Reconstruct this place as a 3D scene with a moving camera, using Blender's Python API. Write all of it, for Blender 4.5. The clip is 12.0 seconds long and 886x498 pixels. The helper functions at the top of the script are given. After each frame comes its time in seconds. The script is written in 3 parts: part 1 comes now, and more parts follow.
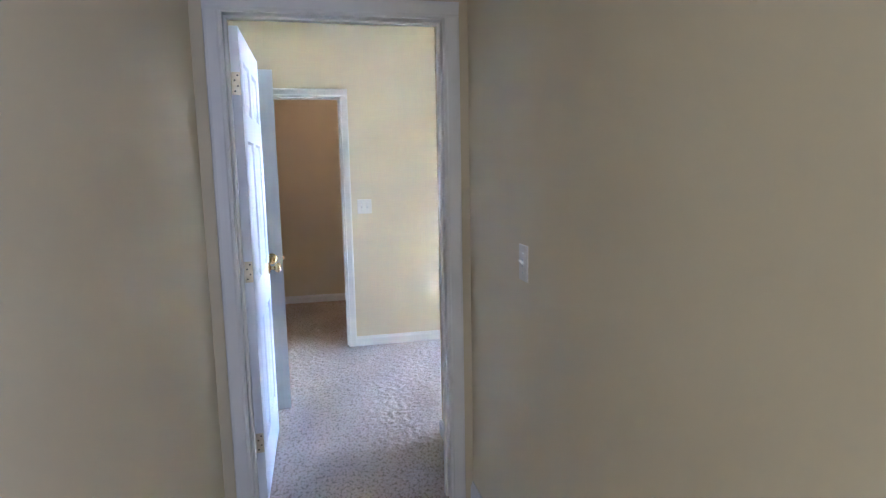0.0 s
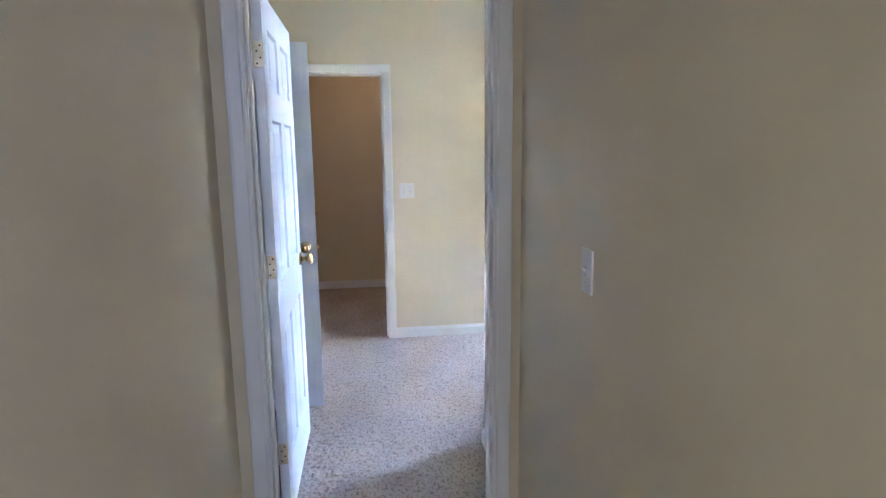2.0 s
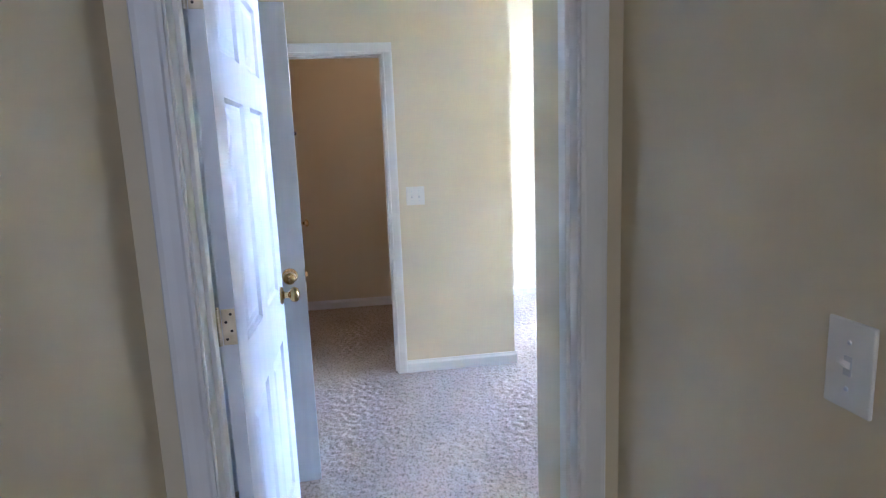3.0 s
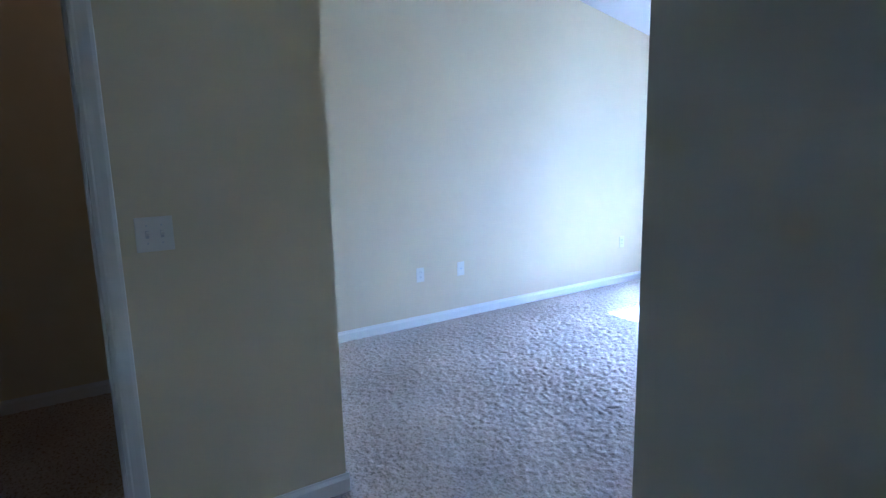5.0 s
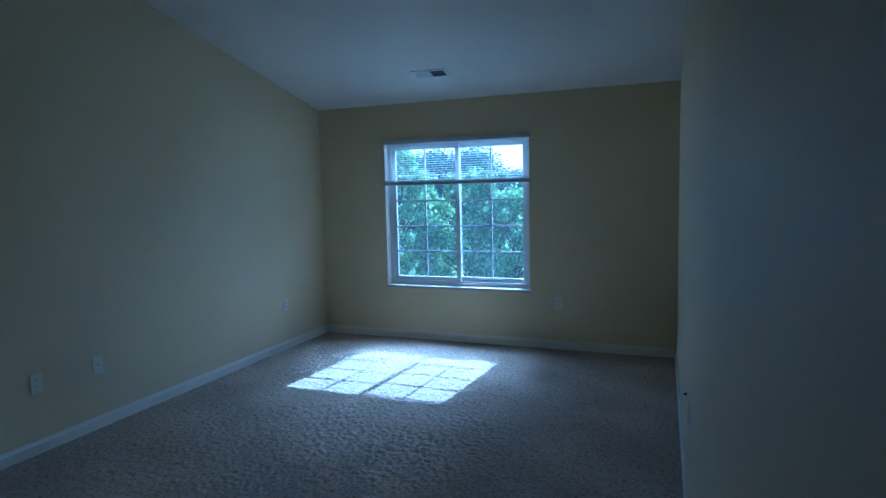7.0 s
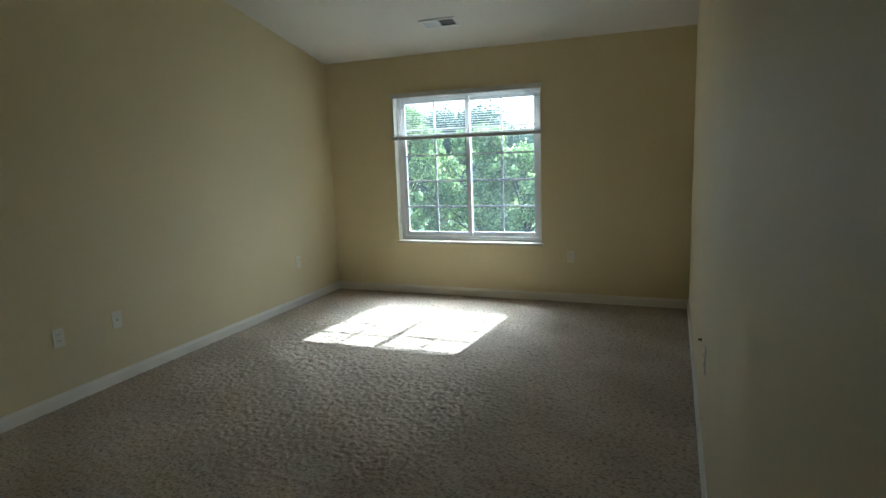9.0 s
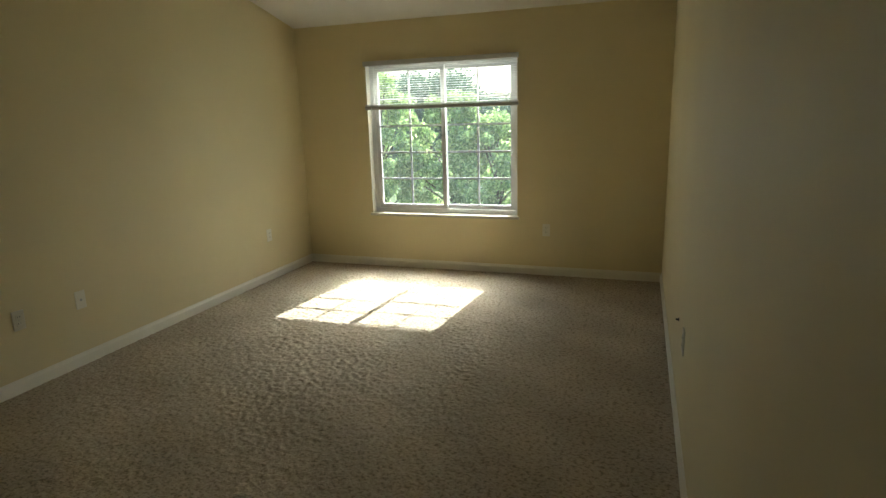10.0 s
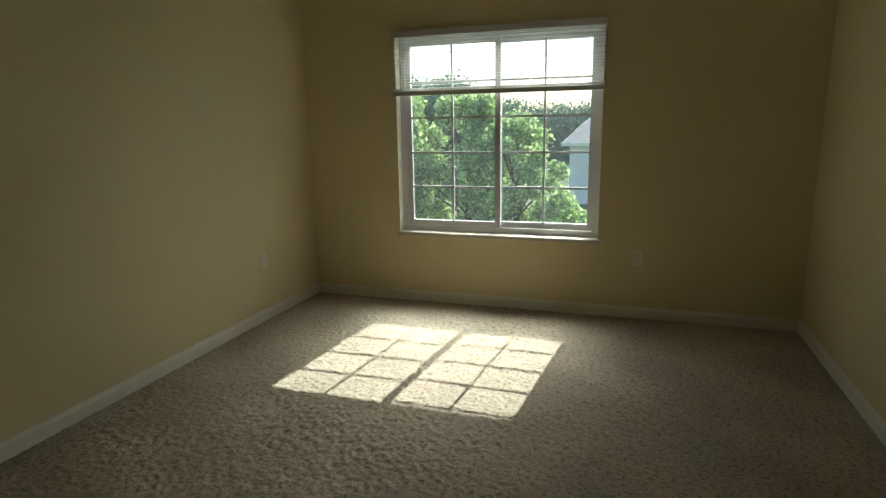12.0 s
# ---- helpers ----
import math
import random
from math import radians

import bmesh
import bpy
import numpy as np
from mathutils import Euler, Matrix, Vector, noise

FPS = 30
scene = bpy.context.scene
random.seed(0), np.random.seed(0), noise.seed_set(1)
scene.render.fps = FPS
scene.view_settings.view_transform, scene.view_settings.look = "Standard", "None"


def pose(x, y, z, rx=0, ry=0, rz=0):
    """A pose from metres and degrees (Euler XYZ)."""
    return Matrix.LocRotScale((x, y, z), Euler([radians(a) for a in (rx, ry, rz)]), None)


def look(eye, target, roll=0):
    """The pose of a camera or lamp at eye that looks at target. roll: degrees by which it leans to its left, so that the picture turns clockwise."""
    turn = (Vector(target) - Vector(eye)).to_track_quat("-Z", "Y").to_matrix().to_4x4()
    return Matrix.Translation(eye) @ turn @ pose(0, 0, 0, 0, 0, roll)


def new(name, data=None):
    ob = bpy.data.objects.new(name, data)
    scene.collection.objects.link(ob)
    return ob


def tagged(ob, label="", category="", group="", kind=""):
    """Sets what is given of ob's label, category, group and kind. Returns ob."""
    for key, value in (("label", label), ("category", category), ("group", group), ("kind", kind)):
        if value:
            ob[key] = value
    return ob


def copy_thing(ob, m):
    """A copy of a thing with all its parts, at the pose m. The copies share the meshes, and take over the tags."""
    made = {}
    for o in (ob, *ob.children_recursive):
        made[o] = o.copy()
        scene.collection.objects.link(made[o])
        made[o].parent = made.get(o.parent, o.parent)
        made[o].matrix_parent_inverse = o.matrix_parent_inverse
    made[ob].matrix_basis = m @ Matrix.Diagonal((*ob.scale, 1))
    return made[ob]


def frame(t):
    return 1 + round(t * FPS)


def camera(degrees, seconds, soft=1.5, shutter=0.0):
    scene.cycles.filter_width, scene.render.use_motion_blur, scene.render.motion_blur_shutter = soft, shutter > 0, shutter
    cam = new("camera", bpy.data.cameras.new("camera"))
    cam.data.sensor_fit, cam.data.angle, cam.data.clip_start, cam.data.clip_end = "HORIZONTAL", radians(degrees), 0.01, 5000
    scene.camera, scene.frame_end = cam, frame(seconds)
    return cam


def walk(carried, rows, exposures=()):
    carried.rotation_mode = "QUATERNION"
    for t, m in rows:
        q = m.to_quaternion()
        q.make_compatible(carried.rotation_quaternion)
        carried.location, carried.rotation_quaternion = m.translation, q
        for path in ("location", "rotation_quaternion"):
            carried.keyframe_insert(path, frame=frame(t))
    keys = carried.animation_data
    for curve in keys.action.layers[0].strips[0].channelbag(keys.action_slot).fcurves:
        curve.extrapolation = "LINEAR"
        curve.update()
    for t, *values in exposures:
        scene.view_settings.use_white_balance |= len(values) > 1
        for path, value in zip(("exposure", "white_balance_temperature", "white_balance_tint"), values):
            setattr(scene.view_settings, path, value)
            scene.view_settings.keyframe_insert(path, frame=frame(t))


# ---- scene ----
cam = camera(74.5, 12.0, soft=1.3)
PATH = [
    (0, (-1.04, -4.8, 1.473), (-0.612, -2.866, 1.197), -1.1),
    (0.5, (-0.943, -4.806, 1.493), (-0.68, -2.868, 1.075), -0.2),
    (0.8, (-0.909, -4.753, 1.5), (-0.65, -2.815, 1.081), 3.0),
    (1, (-0.914, -4.743, 1.509), (-0.653, -2.799, 1.117), 2.7),
    (1.5, (-0.954, -4.653, 1.497), (-0.703, -2.702, 1.138), -0.9),
    (2, (-0.969, -4.495, 1.487), (-0.702, -2.542, 1.148), -0.7),
    (2.5, (-0.974, -4.12, 1.465), (-0.719, -2.163, 1.145), -1.3),
    (2.7, (-0.992, -3.949, 1.457), (-0.74, -1.992, 1.131), -2.1),
    (4.3, (-0.937, -2.591, 1.453), (-0.262, -0.747, 1.074), -1.6),
    (4.5, (-0.896, -2.432, 1.466), (-0.073, -0.641, 1.126), -2.4),
    (4.6, (-0.9, -2.38, 1.464), (-0.018, -0.613, 1.153), -1.0),
    (5, (-0.868, -2.145, 1.443), (0.2, -0.491, 1.092), -1.3),
    (5.5, (-0.897, -1.936, 1.431), (0.577, -0.627, 1.093), -1.0),
    (6, (-0.843, -1.823, 1.317), (0.802, -0.717, 1.049), 0.1),
    (6.5, (-0.842, -1.723, 1.382), (0.928, -0.809, 1.205), 0.6),
    (7, (-0.783, -1.656, 1.485), (1.072, -0.935, 1.291), -1.3),
    (7.2, (-0.728, -1.705, 1.446), (1.148, -1.02, 1.325), -1.7),
    (8.8, (-0.805, -1.621, 1.44), (1.028, -0.864, 1.185), -2.6),
    (9, (-0.791, -1.625, 1.429), (1.036, -0.881, 1.102), -2.2),
    (9.5, (-0.78, -1.627, 1.383), (1.023, -0.892, 0.927), -1.4),
    (10, (-0.735, -1.556, 1.496), (1.104, -0.912, 1.048), -1.7),
    (10.5, (-0.513, -1.468, 1.381), (1.362, -0.857, 1.045), -0.6),
    (11, (-0.249, -1.284, 1.372), (1.599, -0.623, 0.991), -0.6),
    (11.5, (0.112, -1.018, 1.376), (1.965, -0.377, 0.983), -0.1),
    (12, (0.446, -0.684, 1.365), (2.3, -0.064, 0.942), -1.0),
]
EXPOSURES = [(0, 7.0, 3850, 25), (2.7, 6.93, 3830, 25), (4.3, 5.52, 3650, 23), (5.0, 4.45, 3480, 18), (5.5, 3.2, 3400, 12), (6.0, 2.3, 3310, 6), (7.2, 1.55, 3320, 2), (8.8, 2.1, 4300, 1), (9.4, 2.32, 6000, -4), (10.8, 2.02, 6150, -2), (12.0, 1.43, 5950, -4)]
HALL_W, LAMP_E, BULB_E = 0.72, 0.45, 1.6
walk(cam, [(t, look(eye, target, roll)) for t, eye, target, roll in PATH], EXPOSURES)

# ---- world, sun, large lights ----
SUN_EL, SUN_AZ = 43.0, -5.4          # degrees; azimuth counted from +x towards +y
world = bpy.data.worlds.new("sky")
scene.world = world
world.use_nodes = True
wn = world.node_tree.nodes
sky = wn.new("ShaderNodeTexSky")
sky.sky_type = "NISHITA"
sky.sun_disc = False
sky.dust_density = 2.5
sky.sun_elevation = radians(SUN_EL)
sky.sun_rotation = radians(90 - SUN_AZ)
wn["Background"].inputs["Strength"].default_value = 0.15
world.node_tree.links.new(sky.outputs[0], wn["Background"].inputs["Color"])

sun_data = bpy.data.lights.new("sun", "SUN")
sun_data.energy, sun_data.angle, sun_data.color = 3.0, radians(0.3), (1.0, 0.96, 0.89)
sun = new("sun", sun_data)
ca, ce = math.cos(radians(SUN_AZ)), math.cos(radians(SUN_EL))
sun_way = Vector((ca * ce, math.sin(radians(SUN_AZ)) * ce, math.sin(radians(SUN_EL))))
sun.matrix_world = look(sun_way * 60, (0, 0, 0))

# unseen fill lamp in an added opening of the hall wall, behind the walker
hall_data = bpy.data.lights.new("hall_fill", "AREA")
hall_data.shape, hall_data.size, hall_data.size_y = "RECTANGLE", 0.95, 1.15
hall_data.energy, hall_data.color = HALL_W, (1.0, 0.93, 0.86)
hall_light = new("hall_fill", hall_data)
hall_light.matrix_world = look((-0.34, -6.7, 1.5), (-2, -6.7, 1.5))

# ---- materials ----
def material(name, rough=0.6, metal=0.0):
    m = bpy.data.materials.new(name)
    m.use_nodes = True
    b = m.node_tree.nodes["Principled BSDF"]
    b.inputs["Roughness"].default_value = rough
    b.inputs["Metallic"].default_value = metal
    return m, m.node_tree.nodes, m.node_tree.links, b


def noise_tex(n, l, scale, detail=4, coord="Object", stretch=None):
    tc = n.new("ShaderNodeTexCoord")
    t = n.new("ShaderNodeTexNoise")
    t.inputs["Scale"].default_value = scale
    t.inputs["Detail"].default_value = detail
    if stretch:
        mp = n.new("ShaderNodeMapping")
        mp.inputs["Scale"].default_value = stretch
        l.new(tc.outputs[coord], mp.inputs[0])
        l.new(mp.outputs[0], t.inputs["Vector"])
    else:
        l.new(tc.outputs[coord], t.inputs["Vector"])
    return t


def ramp(n, l, source, stops):
    r = n.new("ShaderNodeValToRGB")
    while len(r.color_ramp.elements) < len(stops):
        r.color_ramp.elements.new(0.5)
    for e, (p, c) in zip(r.color_ramp.elements, stops):
        e.position, e.color = p, (*c, 1)
    l.new(source, r.inputs[0])
    return r


def bump(n, l, b, source, strength, distance):
    bu = n.new("ShaderNodeBump")
    bu.inputs["Strength"].default_value = strength
    bu.inputs["Distance"].default_value = distance
    l.new(source, bu.inputs["Height"])
    l.new(bu.outputs[0], b.inputs["Normal"])
    return bu


def shades(name, dark, light, scale, rough, relief=None, metal=0.0, detail=4, stretch=None, grain=None):
    """A surface whose colour wanders between two shades, with a fine relief (scale, strength, distance)."""
    m, n, l, b = material(name, rough, metal)
    t = noise_tex(n, l, scale, detail, stretch=stretch)
    r = ramp(n, l, t.outputs[0], [(0.32, dark), (0.68, light)])
    if grain:
        g = noise_tex(n, l, grain[0], 2)
        mx = n.new("ShaderNodeMixRGB")
        mx.blend_type = "MULTIPLY"
        mx.inputs[0].default_value = grain[1]
        l.new(r.outputs[0], mx.inputs[1])
        gr = ramp(n, l, g.outputs[0], [(0.3, (0.55, 0.55, 0.55)), (0.7, (1, 1, 1))])
        l.new(gr.outputs[0], mx.inputs[2])
        l.new(mx.outputs[0], b.inputs["Base Color"])
    else:
        l.new(r.outputs[0], b.inputs["Base Color"])
    if relief:
        f = noise_tex(n, l, relief[0], 3)
        bump(n, l, b, f.outputs[0], relief[1], relief[2])
    return m


WALL = shades("wall_paint", (0.64, 0.545, 0.315), (0.675, 0.58, 0.345), 1.1, 0.62, (170, 0.07, 0.0015))
CEILING = shades("ceiling_paint", (0.64, 0.61, 0.54), (0.69, 0.66, 0.59), 0.9, 0.9, (90, 0.3, 0.003))
TRIM = shades("trim_paint", (0.72, 0.685, 0.585), (0.78, 0.745, 0.645), 3.0, 0.42)
DOOR = shades("door_paint", (0.74, 0.745, 0.74), (0.80, 0.805, 0.80), 4.0, 0.42, (90, 0.05, 0.0006), stretch=(6, 6, 0.6))
VINYL = shades("window_vinyl", (0.66, 0.655, 0.65), (0.72, 0.715, 0.71), 2.0, 0.3)
SLAT = shades("blind_slat", (0.70, 0.69, 0.66), (0.76, 0.75, 0.72), 3.0, 0.4)
# both rails are darker than the slats: their shade is put into the colour
RAIL = shades("blind_rail", (0.46, 0.445, 0.40), (0.52, 0.505, 0.46), 3.0, 0.45)
HEAD = shades("blind_headrail", (0.50, 0.49, 0.47), (0.56, 0.55, 0.53), 3.0, 0.45)
SILL = shades("sill_paint", (0.42, 0.385, 0.32), (0.49, 0.455, 0.385), 2.0, 0.4, (40, 0.1, 0.001))
PLATE = shades("switch_plastic", (0.68, 0.64, 0.53), (0.71, 0.67, 0.56), 10.0, 0.3)
BRASS = shades("polished_brass", (0.62, 0.45, 0.16), (0.74, 0.56, 0.24), 25.0, 0.16, metal=1.0)
OLD_BRASS = shades("dull_brass", (0.62, 0.54, 0.34), (0.78, 0.70, 0.50), 30.0, 0.38, metal=1.0)
STEEL = shades("satin_steel", (0.50, 0.50, 0.48), (0.60, 0.60, 0.58), 30.0, 0.3, metal=1.0)
DARK = shades("dark_slot", (0.02, 0.02, 0.02), (0.04, 0.035, 0.03), 20.0, 0.6)
BRONZE = shades("bronze_finial", (0.05, 0.035, 0.025), (0.09, 0.06, 0.04), 20.0, 0.35, metal=0.8)
VENT = shades("vent_enamel", (0.66, 0.66, 0.65), (0.72, 0.72, 0.71), 12.0, 0.4)
BARK = shades("bark", (0.06, 0.045, 0.03), (0.14, 0.11, 0.08), 9.0, 0.9, (30, 0.8, 0.02))
GRASS = shades("lawn", (0.05, 0.08, 0.02), (0.10, 0.14, 0.04), 0.35, 0.9, (20, 0.6, 0.03))
SIDING = shades("pale_siding", (0.70, 0.67, 0.62), (0.78, 0.75, 0.70), 0.6, 0.6)
SHINGLE = shades("roof_shingle", (0.13, 0.125, 0.12), (0.20, 0.195, 0.19), 2.0, 0.9, (12, 0.5, 0.03))
HOUSE_GLASS = shades("dark_pane", (0.03, 0.04, 0.05), (0.06, 0.07, 0.08), 0.5, 0.1)

m, n, l, b = material("carpet", 0.95)
CARPET = m
# worn and brushed areas, tufts with shade painted between them, single yarns
c1 = noise_tex(n, l, 1.6, 5)
r1 = ramp(n, l, c1.outputs[0], [(0.3, (0.46, 0.385, 0.285)), (0.7, (0.60, 0.51, 0.395))])
c2 = noise_tex(n, l, 62, 3, stretch=(1.25, 0.8, 1))
r2 = ramp(n, l, c2.outputs[0], [(0.34, (0.44, 0.41, 0.36)), (0.50, (0.94, 0.94, 0.94)), (0.68, (1, 1, 1))])
c4 = noise_tex(n, l, 190, 2)
r4 = ramp(n, l, c4.outputs[0], [(0.35, (0.70, 0.68, 0.65)), (0.65, (1, 1, 1))])
# vacuum tracks: the shading of the leaning pile is put into the colour
tracks = n.new("ShaderNodeTexWave")
tracks.inputs["Scale"].default_value = 0.55
tracks.inputs["Distortion"].default_value = 3.5
tracks.inputs["Detail Scale"].default_value = 0.6
tcm = n.new("ShaderNodeTexCoord")
turn_map = n.new("ShaderNodeMapping")
turn_map.inputs["Rotation"].default_value = (0, 0, radians(38))
l.new(tcm.outputs["Object"], turn_map.inputs[0])
l.new(turn_map.outputs[0], tracks.inputs["Vector"])
r5 = ramp(n, l, tracks.outputs["Fac"], [(0.25, (0.93, 0.93, 0.93)), (0.75, (1, 1, 1))])
last = r1
for tex, amount in ((r2, 0.85), (r4, 0.6), (r5, 1.0)):
    mx = n.new("ShaderNodeMixRGB")
    mx.blend_type, mx.inputs[0].default_value = "MULTIPLY", amount
    l.new(last.outputs[0], mx.inputs[1])
    l.new(tex.outputs[0], mx.inputs[2])
    last = mx
l.new(last.outputs[0], b.inputs["Base Color"])
c3 = noise_tex(n, l, 120, 3)
bump(n, l, b, c3.outputs[0], 0.6, 0.006)
b.inputs["Sheen Weight"].default_value = 0.05

m, n, l, b = material("clear_glass", 0.0)
GLASS = m
b.inputs["Transmission Weight"].default_value = 1.0
b.inputs["IOR"].default_value = 1.45
# a thin translucent share added to the glass as the window's veiling haze
veil = n.new("ShaderNodeBsdfTranslucent")
veil.inputs[0].default_value = (0.80, 0.84, 0.86, 1)
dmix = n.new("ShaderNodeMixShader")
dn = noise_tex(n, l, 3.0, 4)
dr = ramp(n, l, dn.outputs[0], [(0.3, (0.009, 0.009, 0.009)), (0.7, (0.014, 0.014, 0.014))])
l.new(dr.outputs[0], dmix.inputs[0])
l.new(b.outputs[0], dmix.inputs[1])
l.new(veil.outputs[0], dmix.inputs[2])
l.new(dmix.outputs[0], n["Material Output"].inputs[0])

m, n, l, b = material("lit_frosted_glass", 0.4)
LAMP_GLASS = m
b.inputs["Base Color"].default_value = (0.85, 0.82, 0.76, 1)
b.inputs["Emission Color"].default_value = (1.0, 0.86, 0.66, 1)
b.inputs["Emission Strength"].default_value = LAMP_E
lt = noise_tex(n, l, 14, 4)
bump(n, l, b, lt.outputs[0], 0.15, 0.004)


m, n, l, b = material("warm_bulb", 0.3)
BULB = m
b.inputs["Emission Color"].default_value = (1.0, 0.56, 0.20, 1)
b.inputs["Emission Strength"].default_value = BULB_E


def leaf_material(name, dark, light, through_share=0.5):
    m, n, l, b = material(name, 0.4)
    geo = n.new("ShaderNodeNewGeometry")
    middle = tuple(a * 0.72 + c * 0.28 for a, c in zip(dark, light))
    r = ramp(n, l, geo.outputs["Random Per Island"], [(0.0, dark), (0.55, middle), (1.0, light)])
    l.new(r.outputs[0], b.inputs["Base Color"])
    tr = n.new("ShaderNodeBsdfTranslucent")
    br = n.new("ShaderNodeMixRGB")
    br.blend_type, br.inputs[0].default_value = "MULTIPLY", 1.0
    br.inputs[2].default_value = (1.7, 1.8, 1.3, 1)
    l.new(r.outputs[0], br.inputs[1])
    l.new(br.outputs[0], tr.inputs[0])
    mix = n.new("ShaderNodeMixShader")
    mix.inputs[0].default_value = through_share
    l.new(b.outputs[0], mix.inputs[1])
    l.new(tr.outputs[0], mix.inputs[2])
    l.new(mix.outputs[0], n["Material Output"].inputs[0])
    return m


# pale end of the range paints sun glints on a few leaves
LEAF = leaf_material("leaf", (0.11, 0.175, 0.075), (0.60, 0.68, 0.38), 0.55)
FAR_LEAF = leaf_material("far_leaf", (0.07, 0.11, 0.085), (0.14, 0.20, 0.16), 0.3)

# ---- mesh helpers ----
def box(bm, x0, y0, z0, x1, y1, z1, bevel=0.0):
    xs, ys, zs = sorted((x0, x1)), sorted((y0, y1)), sorted((z0, z1))
    v = [bm.verts.new((x, y, z)) for x in xs for y in ys for z in zs]
    faces = [bm.faces.new([v[i] for i in q]) for q in
             ((0, 1, 3, 2), (4, 6, 7, 5), (0, 4, 5, 1), (2, 3, 7, 6), (0, 2, 6, 4), (1, 5, 7, 3))]
    if bevel:
        edges = list({e for f in faces for e in f.edges})
        bmesh.ops.bevel(bm, geom=edges, offset=bevel, segments=2, affect="EDGES", profile=0.5)


def prism(bm, outline, axis, a, b):
    """A flat outline, of (u, v) pairs, drawn out along an axis from a to b."""
    def at(u, v, w):
        return {"x": (w, u, v), "y": (u, w, v), "z": (u, v, w)}[axis]
    lo = [bm.verts.new(at(u, v, a)) for u, v in outline]
    hi = [bm.verts.new(at(u, v, b)) for u, v in outline]
    bm.faces.new(lo)
    bm.faces.new(hi)
    k = len(outline)
    for i in range(k):
        bm.faces.new((lo[i], lo[(i + 1) % k], hi[(i + 1) % k], hi[i]))
    bmesh.ops.recalc_face_normals(bm, faces=bm.faces)


def lathe(bm, profile, m=Matrix(), steps=24):
    """A profile of (radius, height) pairs turned about z, then put at m."""
    rings = []
    for r, h in profile:
        if r < 1e-6:
            rings.append([bm.verts.new(m @ Vector((0, 0, h)))])
        else:
            rings.append([bm.verts.new(m @ Vector((r * math.cos(2 * math.pi * i / steps), r * math.sin(2 * math.pi * i / steps), h))) for i in range(steps)])
    for a, c in zip(rings, rings[1:]):
        for i in range(steps):
            j = (i + 1) % steps
            q = [a[i % len(a)], a[j % len(a)], c[j % len(c)], c[i % len(c)]]
            q = list(dict.fromkeys(q))
            if len(q) > 2:
                bm.faces.new(q)
    bmesh.ops.recalc_face_normals(bm, faces=bm.faces)


def mesh_of(name, bm, mat, smooth=False):
    me = bpy.data.meshes.new(name)
    bm.to_mesh(me)
    bm.free()
    me.materials.append(mat)
    if smooth:
        me.polygons.foreach_set("use_smooth", [True] * len(me.polygons))
    return me


def part(name, bm, mat, parent=None, label="", smooth=False):
    ob = new(name, mesh_of(name, bm, mat, smooth))
    ob.parent = parent
    if label:
        tagged(ob, label)
    return ob


def setting(name, bm, mat, label, category):
    return tagged(part(name, bm, mat), label, category, kind="structure")


def thing(name, label, category, m=Matrix(), group="", kind=""):
    ob = new(name)
    ob.empty_display_size = 0.05
    ob.matrix_basis = m
    return tagged(ob, label, category, group, kind)


# ---- plan, in metres ----
X_WIN = 4.575      # face of the window wall
Y_LEFT = 1.80      # face of the long wall with the outlets
Y_RIGHT = -1.735   # face of the opposite long wall
X_VEST = -0.395    # face of the short wall with the double switch
X_BACK = -1.98     # face of the vestibule's end wall
Y_DOOR0, Y_DOOR1 = -2.445, -2.325   # the entry wall
HALL_L, HALL_R = -1.447, -0.400
DOOR_L, DOOR_R, DOOR_H = -1.335, -0.505, 2.055
CL_L, CL_R, CL_H = -1.50, -0.80, 2.04
SLOPE = 0.23


def vault(x):
    return 2.37 + SLOPE * (X_WIN - x)


# ---- floor ----
def carpet(name, x0, x1, y0, y1, step, depth, label):
    nx, ny = int((x1 - x0) / step) + 1, int((y1 - y0) / step) + 1
    xs, ys = np.linspace(x0, x1, nx), np.linspace(y0, y1, ny)
    rng = np.random.default_rng(5)
    gx, gy = np.meshgrid(xs, ys, indexing="ij")
    gz = rng.normal(0, depth, (nx, ny))
    gz = 0.8 * gz + 0.3 * (gz + np.roll(gz, 1, 1)) / 2
    # tufts leaning together in clumps
    clump = rng.normal(0, 1, (nx, ny))
    for axis in (0, 1):
        clump = clump + np.roll(clump, 1, axis) + np.roll(clump, 2, axis)
    gz += 0.0016 * clump / clump.std()
    # soft tracks of feet and vacuum
    gz += 0.0020 * np.sin(gx * 3.1 + 1.3 * np.sin(gy * 2.0)) * np.sin(gy * 4.3 + gx)
    jx, jy = rng.uniform(-0.35, 0.35, (2, nx, ny)) * step
    jx[[0, -1], :], jy[:, [0, -1]] = 0, 0
    co = np.stack([gx + jx, gy + jy, gz], -1).reshape(-1, 3)
    i = np.arange(nx * ny).reshape(nx, ny)
    quads = np.stack([i[:-1, :-1], i[1:, :-1], i[1:, 1:], i[:-1, 1:]], -1).reshape(-1, 4)
    me = bpy.data.meshes.new(name)
    me.vertices.add(len(co))
    me.vertices.foreach_set("co", co.ravel())
    me.loops.add(quads.size)
    me.loops.foreach_set("vertex_index", quads.ravel())
    me.polygons.add(len(quads))
    me.polygons.foreach_set("loop_start", np.arange(0, quads.size, 4))
    me.polygons.foreach_set("use_smooth", np.ones(len(quads), bool))
    me.update()
    me.validate()
    me.materials.append(CARPET)
    return tagged(new(name, me), label, "carpet", kind="structure")


